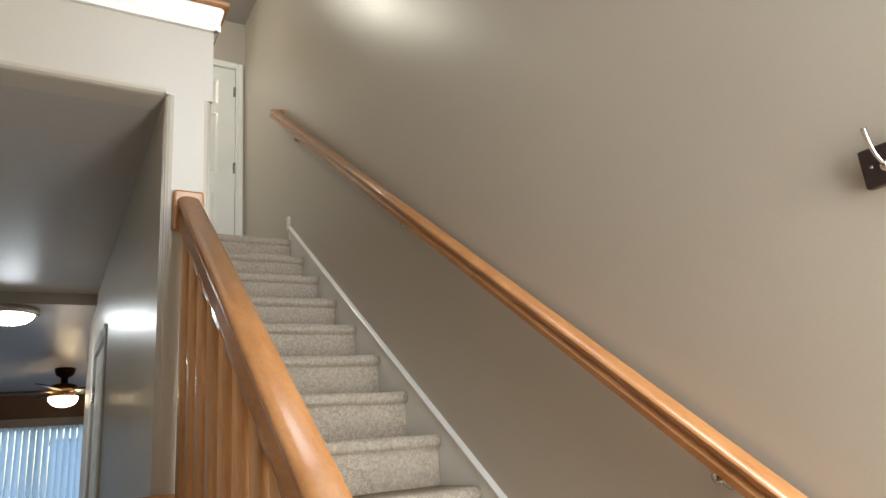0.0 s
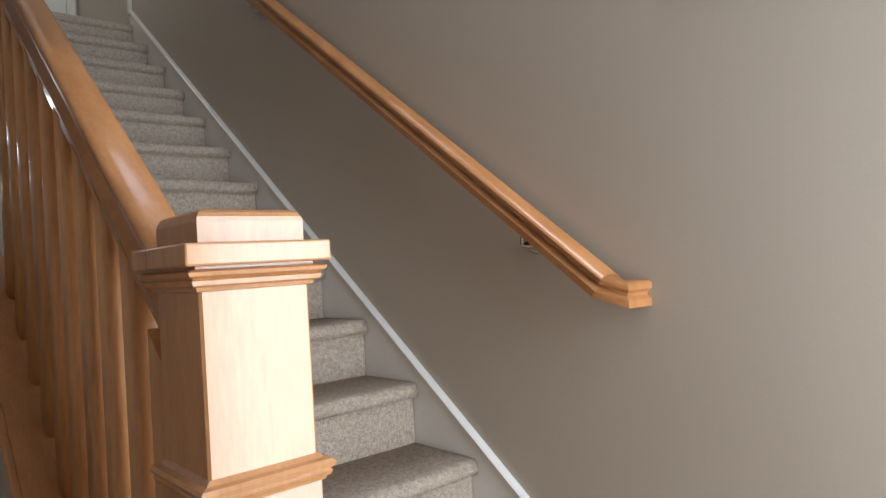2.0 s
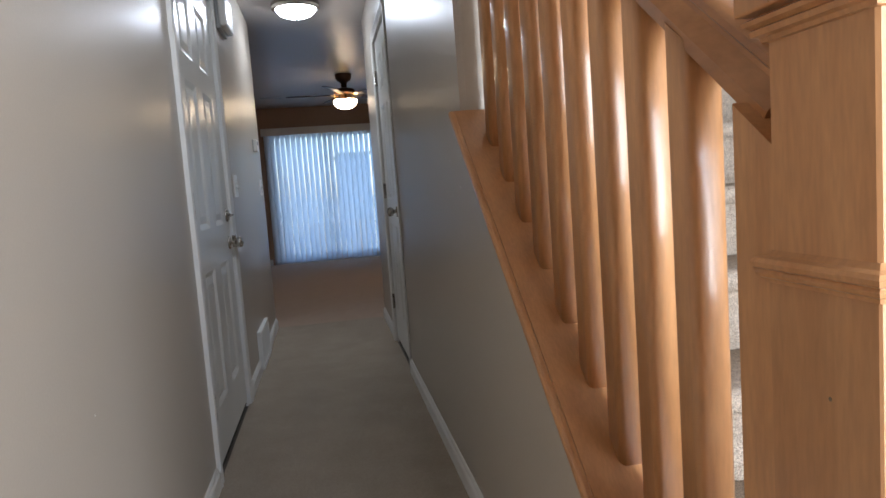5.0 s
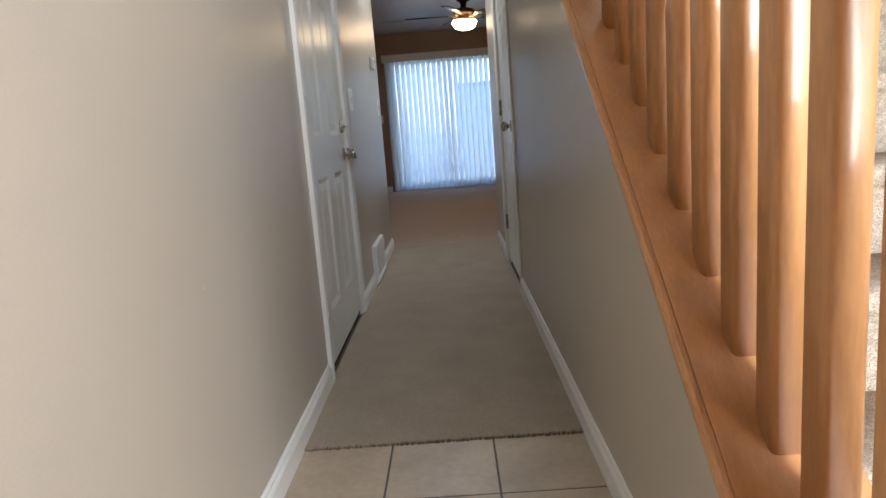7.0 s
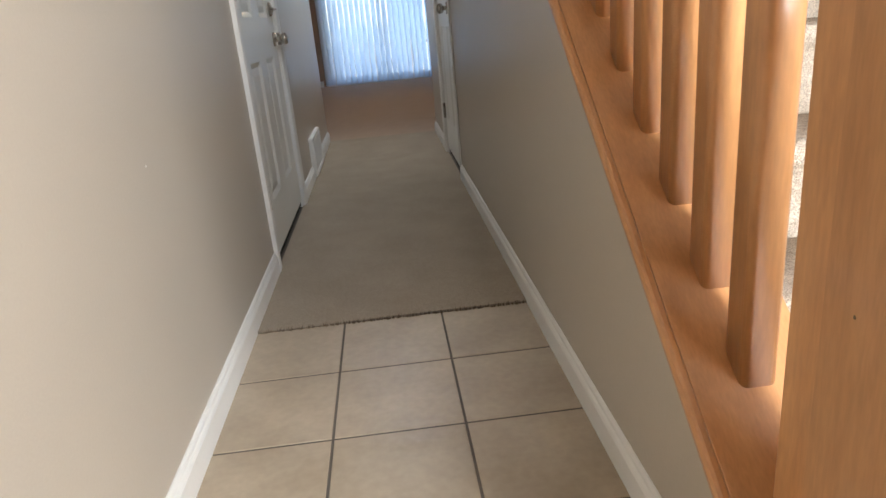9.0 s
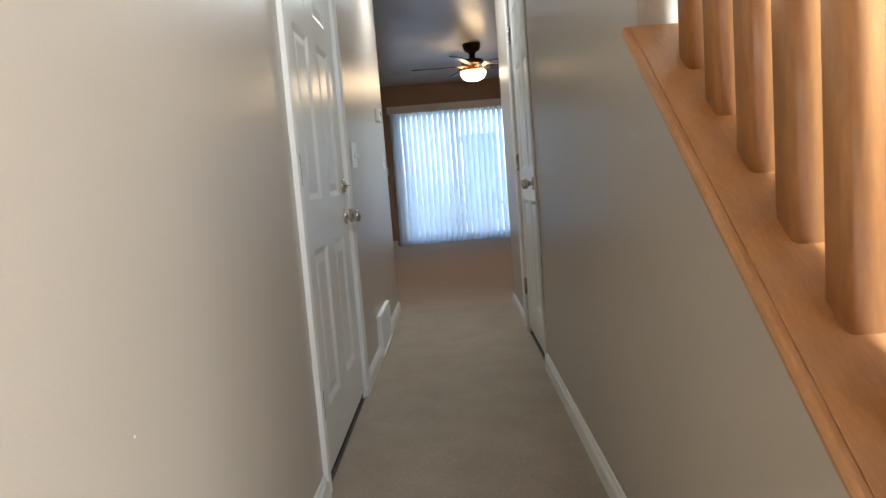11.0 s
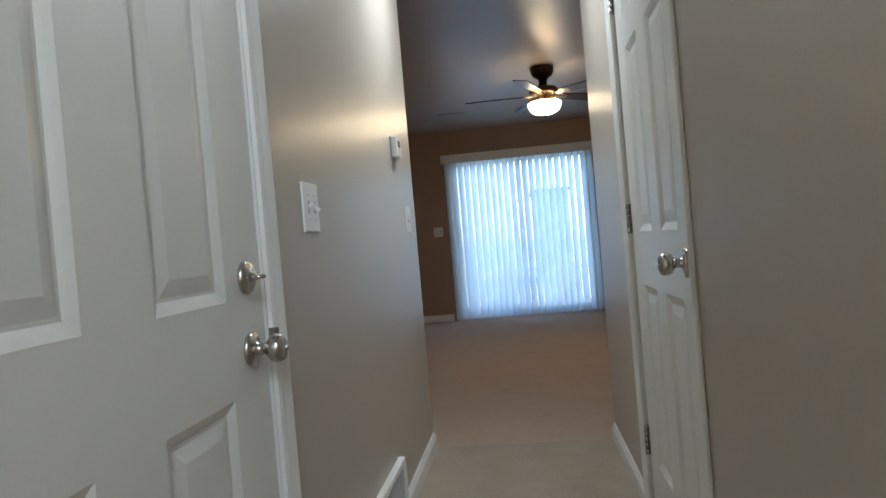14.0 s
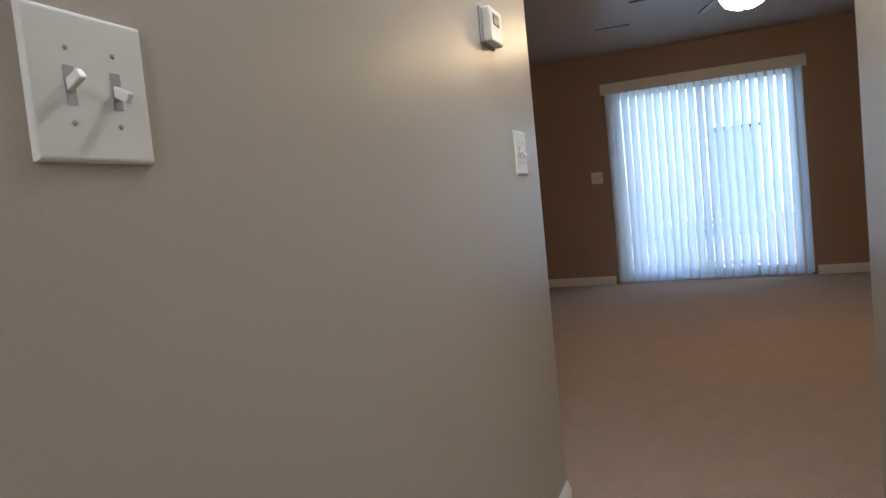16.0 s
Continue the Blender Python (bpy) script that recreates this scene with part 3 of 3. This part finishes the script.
# ---- wall fittings ----
def switch_plate(place, label, toggles=2):
    d = thing("light_switch", place, label, "light switch")
    w = 0.072 if toggles == 1 else 0.118
    bm = box(bmesh.new(), -w / 2, w / 2, -0.006, 0, -0.061, 0.061)
    bmesh.ops.bevel(bm, geom=[e for e in bm.edges if all(v.co.y < -0.003 for v in e.verts)], offset=0.004, segments=3, profile=0.5, affect="EDGES")
    plate = part("plate", bm, PLASTIC, d)
    for i in range(toggles):
        u = 0 if toggles == 1 else (-0.023, 0.023)[i]
        part("toggle_slot", box(bmesh.new(), u - 0.005, u + 0.005, -0.0068, -0.004, -0.0155, 0.0155), DIM, d)
        bm = box(bmesh.new(), u - 0.0036, u + 0.0036, -0.022, -0.003, -0.0045, 0.0045, 0.0015, 2)
        bm.transform(Matrix.Translation((0, -0.006, 0)) @ Matrix.Rotation(radians((-28, 28)[i % 2]), 4, "X") @ Matrix.Translation((0, 0.006, 0)))
        part("toggle", bm, PLASTIC, d)
        for v in (-0.030, 0.030):
            part("screw", lathe(bmesh.new(), [(0, 0), (0.0024, 0), (0.0019, 0.0012), (0, 0.0018)], 10, pose(u, -0.006, v, 90, 0, 0)), DIM, plate)
    return d


switch_plate(pose(0, 1.875, 1.138, 0, 0, 90), "white two-gang toggle switch on the beige hall wall")
switch_plate(pose(0, 3.325, 1.142, 0, 0, 90), "white two-gang toggle switch near the wall end")
switch_plate(pose(-0.523, YB, 1.15, 0, 0, 0), "white switch plate beside the sliding door")

therm = thing("thermostat", pose(0, 3.09, 1.441, 0, 0, 90), "small white wall thermostat with a display", "thermostat")
part("back_plate", box(bmesh.new(), -0.055, 0.055, -0.006, 0, -0.045, 0.045, 0.002), DIM, therm)
part("housing", box(bmesh.new(), -0.050, 0.050, -0.030, -0.006, -0.042, 0.042, 0.005, 2), PLASTIC, therm)
part("display", box(bmesh.new(), -0.030, 0.022, -0.0315, -0.029, 0.0, 0.028, 0.001), DARKWOOD, therm)

chime = thing("door_chime", pose(0, 1.90, 2.05, 0, 0, 90), "white door chime box high on the hall wall", "door chime")
part("mount", box(bmesh.new(), -0.135, 0.135, -0.020, 0, -0.09, 0.08, 0.003), DIM, chime)
part("cover", box(bmesh.new(), -0.14, 0.14, -0.055, -0.018, -0.075, 0.095, 0.010, 3), PLASTIC, chime)

vent = thing("wall_register", pose(0, 2.42, 0.02, 0, 0, 90), "white louvred air register set into the baseboard", "vent")
bm = bmesh.new()
for a in ((-0.25, 0.25, -0.030, 0.0, 0.0, 0.025), (-0.25, 0.25, -0.026, 0.0, 0.21, 0.235), (-0.25, -0.225, -0.028, 0.0, 0.025, 0.21), (0.225, 0.25, -0.028, 0.0, 0.025, 0.21)):
    box(bm, *a, bevel=0.003)
part("frame", bm, TRIM, vent)
part("back", box(bmesh.new(), -0.225, 0.225, -0.004, 0.0, 0.025, 0.21), DIM, vent)
for k in range(15):
    bm = box(bmesh.new(), -0.0125, 0.0125, -0.001, 0.001, 0.025, 0.21)
    bm.transform(pose(-0.21 + 0.03 * k, -0.016, 0, 0, 0, 40))
    part("slat", bm, TRIM, vent)

rack = thing("coat_rack", pose(S, -1.945, 1.774, 0, 0, -90), "dark espresso wooden coat rack with chrome hooks", "coat rack")
part("board", box(bmesh.new(), -0.435, 0.435, -0.020, 0, -0.039, 0.039, 0.004, 2), DARKWOOD, rack)


def tube(points, r, steps=10, side=Vector((1, 0, 0))):
    """A round bar through points that lie in the plane across side."""
    bm = bmesh.new()
    pts = [Vector(p) for p in points]
    rings = []
    for i, p in enumerate(pts):
        d = (pts[min(i + 1, len(pts) - 1)] - pts[max(i - 1, 0)]).normalized()
        a = side
        b = d.cross(a).normalized()
        rings.append([bm.verts.new(p + r[i] * (a * math.cos(6.28319 * k / steps) + b * math.sin(6.28319 * k / steps))) for k in range(steps)])
    for p, q in zip(rings, rings[1:]):
        for k in range(steps):
            f = bm.faces.new((p[k], p[(k + 1) % steps], q[(k + 1) % steps], q[k]))
            f.smooth = True
    bm.faces.new(rings[0][::-1]), bm.faces.new(rings[-1])
    bmesh.ops.recalc_face_normals(bm, faces=bm.faces)
    return bm


for i in range(8):
    u = -0.389 + 0.1065 * i
    bm = tube([(u, -0.024, -0.006), (u, -0.034, 0.0), (u, -0.050, 0.012), (u, -0.062, 0.030), (u, -0.068, 0.050), (u, -0.070, 0.060)], [0.005, 0.0048, 0.0045, 0.0045, 0.005, 0.0056])
    lathe(bm, [(0, 0), (0.012, 0), (0.0125, 0.003), (0.008, 0.007), (0, 0.008)], 14, pose(u, -0.02, -0.006, 90, 0, 0))
    hook = part("hook", bm, STEEL, rack, "chrome coat hook")
for u in (-0.415, 0.415):
    part("screw", lathe(bmesh.new(), [(0, 0), (0.004, 0), (0.003, 0.002), (0, 0.002)], 10, pose(u, -0.02, 0.0, 90, 0, 0)), NICKEL, rack)

for place in (pose(0, -0.58, 0.66, 0, 0, 90), pose(W, 0.16, 1.136, 0, 0, -90), pose(W, 0.02, 1.05, 0, 0, -90)):
    chip = tagged(part("paint_chip", lathe(bmesh.new(), [(0, 0), (0.0028, 0), (0.002, 0.0006), (0, 0.0007)], 7, pose(0, 0, 0, 90, 0, 0)), TRIM), "tiny pale nail hole filler on the wall", "paint chip")
    chip.matrix_world = place

# ---- hall dome light ----
DX, DY = 0.39, 2.995
dome = thing("ceiling_light", (DX, DY, ZC2), "lit frosted glass dome light on a nickel ring", "ceiling light")
part("ring", lathe(bmesh.new(), [(0, 0), (0.165, 0), (0.170, -0.006), (0.172, -0.030), (0.166, -0.044), (0.150, -0.050), (0.142, -0.046), (0.140, -0.020), (0.0, -0.02)], 40), NICKEL, dome)
part("glass_bowl", lathe(bmesh.new(), [(0.139, -0.040), (0.134, -0.055), (0.120, -0.075), (0.092, -0.090), (0.055, -0.102), (0.015, -0.106), (0.0, -0.106)], 40), GLOBE, dome, "glowing frosted glass bowl")
part("finial", lathe(bmesh.new(), [(0.0, -0.104), (0.012, -0.106), (0.010, -0.112), (0.005, -0.118), (0.0, -0.122)], 16), NICKEL, dome)

lamp = thing("upstairs_ceiling_light", (0.86, 2.38, ZR), "lit warm glass dome light over the upper landing", "ceiling light")
part("ring", lathe(bmesh.new(), [(0, 0), (0.165, 0), (0.172, -0.020), (0.150, -0.040), (0.140, -0.03), (0.0, -0.02)], 32), NICKEL, lamp)
part("glass_bowl", lathe(bmesh.new(), [(0.139, -0.036), (0.134, -0.055), (0.120, -0.075), (0.092, -0.092), (0.055, -0.102), (0.0, -0.106)], 32), LANDING, lamp, "glowing warm glass bowl")

# ---- ceiling fan ----
FX, FY = 0.80, 5.97
fan = thing("ceiling_fan", (FX, FY, ZC2), "dark bronze ceiling fan with five blades and a lit bowl", "ceiling fan")
part("canopy", lathe(bmesh.new(), [(0, 0), (0.096, 0), (0.098, -0.012), (0.094, -0.045), (0.080, -0.075), (0.050, -0.092), (0.034, -0.105), (0.034, -0.165), (0, -0.165)], 28), BRONZE, fan)
part("motor", lathe(bmesh.new(), [(0, -0.158), (0.060, -0.160), (0.108, -0.172), (0.124, -0.192), (0.122, -0.214), (0.096, -0.232), (0.060, -0.240), (0, -0.240)], 32), BRONZE, fan)
part("light_collar", lathe(bmesh.new(), [(0, -0.239), (0.058, -0.240), (0.052, -0.262), (0.060, -0.280), (0.112, -0.290), (0.116, -0.298), (0.0, -0.298)], 32), BRASS, fan, "polished brass light collar")
for i in range(4):
    a = radians(20 + 90 * i)
    bm = tube([(0.055, 0, -0.246), (0.085, 0, -0.250), (0.112, 0, -0.262), (0.126, 0, -0.282), (0.128, 0, -0.300)], [0.007, 0.008, 0.008, 0.007, 0.006], 8, Vector((0, 1, 0)))
    bm.transform(Matrix.Rotation(a, 4, "Z"))
    part("light_arm", bm, BRASS, fan)
part("light_bowl", lathe(bmesh.new(), [(0.126, -0.292), (0.138, -0.300), (0.134, -0.330), (0.108, -0.368), (0.064, -0.390), (0.020, -0.398), (0, -0.398)], 32), BOWL, fan, "glowing frosted bowl")
part("finial", lathe(bmesh.new(), [(0, -0.396), (0.012, -0.398), (0.008, -0.410), (0, -0.416)], 14), BRONZE, fan)
for i in range(5):
    m = Matrix.Rotation(radians(36 + 72 * i), 4, "Z") @ Matrix.Translation((0, 0, -0.232)) @ Matrix.Rotation(radians(-12), 4, "X")
    bm = bmesh.new()
    outline = [(0.17, -0.044), (0.30, -0.056), (0.50, -0.066), (0.60, -0.066), (0.648, -0.058), (0.660, -0.040), (0.662, 0.040), (0.648, 0.058), (0.60, 0.066), (0.50, 0.066), (0.30, 0.056), (0.17, 0.044)]
    prism(bm, outline, (0, 0, -0.004), (0, 0, 0.004), (1, 0, 0), (0, 1, 0))
    bm.transform(m)
    blade = part("blade", bm, BLADE, fan)
    bm = box(bmesh.new(), 0.09, 0.24, -0.018, 0.018, -0.010, -0.004, 0.002)
    box(bm, 0.19, 0.25, -0.034, 0.034, -0.009, -0.004, 0.002)
    bm.transform(m)
    part("blade_arm", bm, BRASS, blade, "brass blade arm")

setting("ceiling_vent", boxes((-0.28, 0.02, 7.55, 7.65, ZC2 - 0.008, ZC2), bevel=0.002), DIM, "grey ceiling air vent", "vent")

# ---- sliding door and blinds ----
win = thing("window_1", (SX0, YB + 0.05, 0), "white framed sliding glass door behind vertical blinds", "sliding door")
win["kind"] = "structure"
bm = bmesh.new()
wd = SX1 - SX0
for a in ((0, 0.05, 0, 0.09, 0, SZ), (wd - 0.05, wd, 0, 0.09, 0, SZ), (0.05, wd - 0.05, 0, 0.09, SZ - 0.05, SZ), (0.05, wd - 0.05, 0, 0.09, 0.0, 0.035)):
    box(bm, *a, bevel=0.003)
part("window_frame", bm, TRIM, win)
for x0, x1, yy in ((0.05, wd / 2 + 0.03, 0.05), (wd / 2 - 0.03, wd - 0.05, 0.01)):
    bm = bmesh.new()
    for a in ((x0, x0 + 0.06, yy, yy + 0.03, 0.035, SZ - 0.05), (x1 - 0.06, x1, yy, yy + 0.03, 0.035, SZ - 0.05), (x0 + 0.06, x1 - 0.06, yy, yy + 0.03, 0.035, 0.12), (x0 + 0.06, x1 - 0.06, yy, yy + 0.03, SZ - 0.12, SZ - 0.05)):
        box(bm, *a, bevel=0.002)
    sash = part("sash", bm, TRIM, win)
    pane = part("pane", box(bmesh.new(), x0 + 0.058, x1 - 0.058, yy + 0.012, yy + 0.018, 0.118, SZ - 0.118), GLASS, sash)
    pane.visible_shadow = False

blind = thing("vertical_blinds", ((SX0 + SX1) / 2, YB - 0.06, SZ), "white vertical vane blinds with a cream valance, half open", "blinds")
vx = (SX1 - SX0) / 2 + 0.05
bm = bmesh.new()
box(bm, -vx, vx, -0.030, -0.018, -0.085, 0.025, 0.003)
box(bm, -vx, -vx + 0.012, -0.018, 0.058, -0.085, 0.025, 0.002)
box(bm, vx - 0.012, vx, -0.018, 0.058, -0.085, 0.025, 0.002)
part("valance", bm, TRIM, blind)
part("head_rail", box(bmesh.new(), -vx + 0.02, vx - 0.02, 0.0, 0.04, -0.03, 0.0, 0.002), TRIM, blind)
random.seed(4)
count = 23
bm = bmesh.new()
rows = [(-0.0445, 0.0), (-0.025, 0.006), (0.0, 0.008), (0.025, 0.006), (0.0445, 0.0)]
front = [[bm.verts.new((a, b + o, z)) for a, b in rows] for z, o in ((-2.045, 0.0), (-0.03, 0.0))]
for k in range(4):
    f = bm.faces.new((front[0][k], front[0][k + 1], front[1][k + 1], front[1][k]))
    f.smooth = True
vane_mesh = bpy.data.meshes.new("vane")
bm.to_mesh(vane_mesh), bm.free()
vane_mesh.materials.append(VANE)
for i in range(count):
    v = new("vane", vane_mesh)
    v.parent = blind
    v.matrix_local = pose(-vx + 0.07 + (2 * vx - 0.14) * i / (count - 1), 0.02, 0, random.uniform(-0.3, 0.3), 0, 39 + random.uniform(-4, 4))

# ---- upper landing edge ----
edge = thing("landing_curb", (W / 2, YW, ZU), "white moulded curb with a maple cap along the landing", "curb")
inv = Matrix.Translation((-W / 2, -YW, -ZU))
bm = bmesh.new()
rows = [(0, -0.035), (-0.012, -0.035), (-0.016, -0.02), (-0.012, -0.01), (-0.024, 0.015), (-0.030, 0.045), (-0.026, 0.052), (0, 0.052)]
prism(bm, [(a, b) for a, b in rows], (0, YW, ZU), (WR + 0.02, YW, ZU), (0, 1, 0), (0, 0, 1))
prism(bm, [(-a, b) for a, b in rows], (WR, YW - 0.02, ZU), (WR, 1.9, ZU), (1, 0, 0), (0, 0, 1))
box(bm, 0, WR, YW, YW + 0.12, ZU, ZU + 0.052)
box(bm, W, WR, YW + 0.12, 1.9, ZU, ZU + 0.052)
bm.transform(inv)
part("moulding", bm, TRIM, edge)
bm = bmesh.new()
box(bm, 0, WR + 0.045, YW - 0.045, YW + 0.14, ZU + 0.052, ZU + 0.070, 0.006, 2)
box(bm, W - 0.03, WR + 0.045, YW + 0.14, 1.9, ZU + 0.052, ZU + 0.070, 0.006, 2)
bm.transform(inv)
part("wood_cap", bm, WOODX, edge)
post = thing("landing_newel", (0.95, YW + 0.055, ZU + 0.070), "square honey maple newel post on the landing curb", "newel post")
part("shaft", box(bmesh.new(), -0.062, 0.062, -0.062, 0.062, 0, 1.0, 0.004), WOOD, post)
part("cap", box(bmesh.new(), -0.08, 0.08, -0.08, 0.08, 1.0, 1.05, 0.01, 2), WOOD, post)
lr = thing("landing_railing", (0.46, YW + 0.055, ZU + 0.070), "honey maple landing railing with square balusters", "railing")
part("handrail", box(bmesh.new(), -0.46, 0.428, -0.03, 0.03, 0.86, 0.92, 0.01, 2), WOODX, lr)
for i in range(7):
    x = -0.40 + 0.127 * i
    part("baluster", box(bmesh.new(), x - 0.021, x + 0.021, -0.021, 0.021, 0, 0.862, 0.006, 2), WOOD, lr)

# ---- outside ----
setting("ground", boxes((-120, 120, YB + 0.16, 220, -0.6, -0.45)), GRASS, "ground behind the house, paled for the outdoor glare", "ground")
deck = thing("deck", (0.5, 9.3, -0.42), "weathered timber deck with a white picket railing", "deck")
bm = bmesh.new()
for k in range(16):
    box(bm, -3.5, 3.5, -0.90 + k * 0.142, -0.765 + k * 0.142, -0.03, 0.0, 0.003)
part("deck_boards", bm, DECK, deck)
for x in (-3.4, -1.6, 1.6, 3.4):
    part("post", box(bmesh.new(), x - 0.045, x + 0.045, 0.86, 0.95, -0.03, 1.0, 0.004), TRIM, deck)
for z in (0.40, 0.90):
    part("rail", box(bmesh.new(), -3.45, 3.45, 0.88, 0.92, z, z + 0.05, 0.003), TRIM, deck)
for k in range(64):
    x = -3.3 + k * 0.104
    part("picket", box(bmesh.new(), x - 0.017, x + 0.017, 0.855, 0.88, 0.0, 0.98), TRIM, deck)
house = thing("neighbour_house", (1.46, 20.2, -0.45), "narrow blue-grey sided building across the yard", "house")
bm = bmesh.new()
for k in range(18):
    prism(bm, [(0, 0), (-0.02, 0), (0, 0.15)], (-0.52, 0, k * 0.15), (0.52, 0, k * 0.15), (0, 1, 0), (0, 0, 1))
box(bm, -0.52, 0.52, 0.0, 3, 0, 2.7)
part("wall", bm, SIDING, house)
bm = bmesh.new()
prism(bm, [(-0.06, 2.7), (3.06, 2.7), (3.06, 2.78), (-0.06, 2.78)], (-0.58, 0, 0), (0.58, 0, 0), (0, 1, 0), (0, 0, 1))
part("roof", bm, ROOF, house)

# ---- floor tiles ----
floor = setting("floor_tiles", boxes((0.0, S, YF, 0.0, -0.0058, 0.0006)), GROUT, "sand coloured square floor tiles with grey joints", "floor")
T, TY, J = 0.308, 0.314, 0.006
for i in range(-1, 7):
    for j in range(12):
        x0, x1 = max(0.0, 0.287 + T * i + J / 2), min(S, 0.287 + T * (i + 1) - J / 2)
        y1, y0 = -TY * j - J / 2, max(YF, -TY * (j + 1) + J / 2)
        if x1 - x0 < 0.02 or y1 - y0 < 0.02 or (x0 > W and y0 > -1.2):
            continue
        bm = box(bmesh.new(), x0, x1, y0, y1, -0.004, 0.002)
        bmesh.ops.bevel(bm, geom=[e for e in bm.edges if all(v.co.z > 0 for v in e.verts)], offset=0.0016, segments=1, affect="EDGES")
        part("tile", bm, TILE, floor)
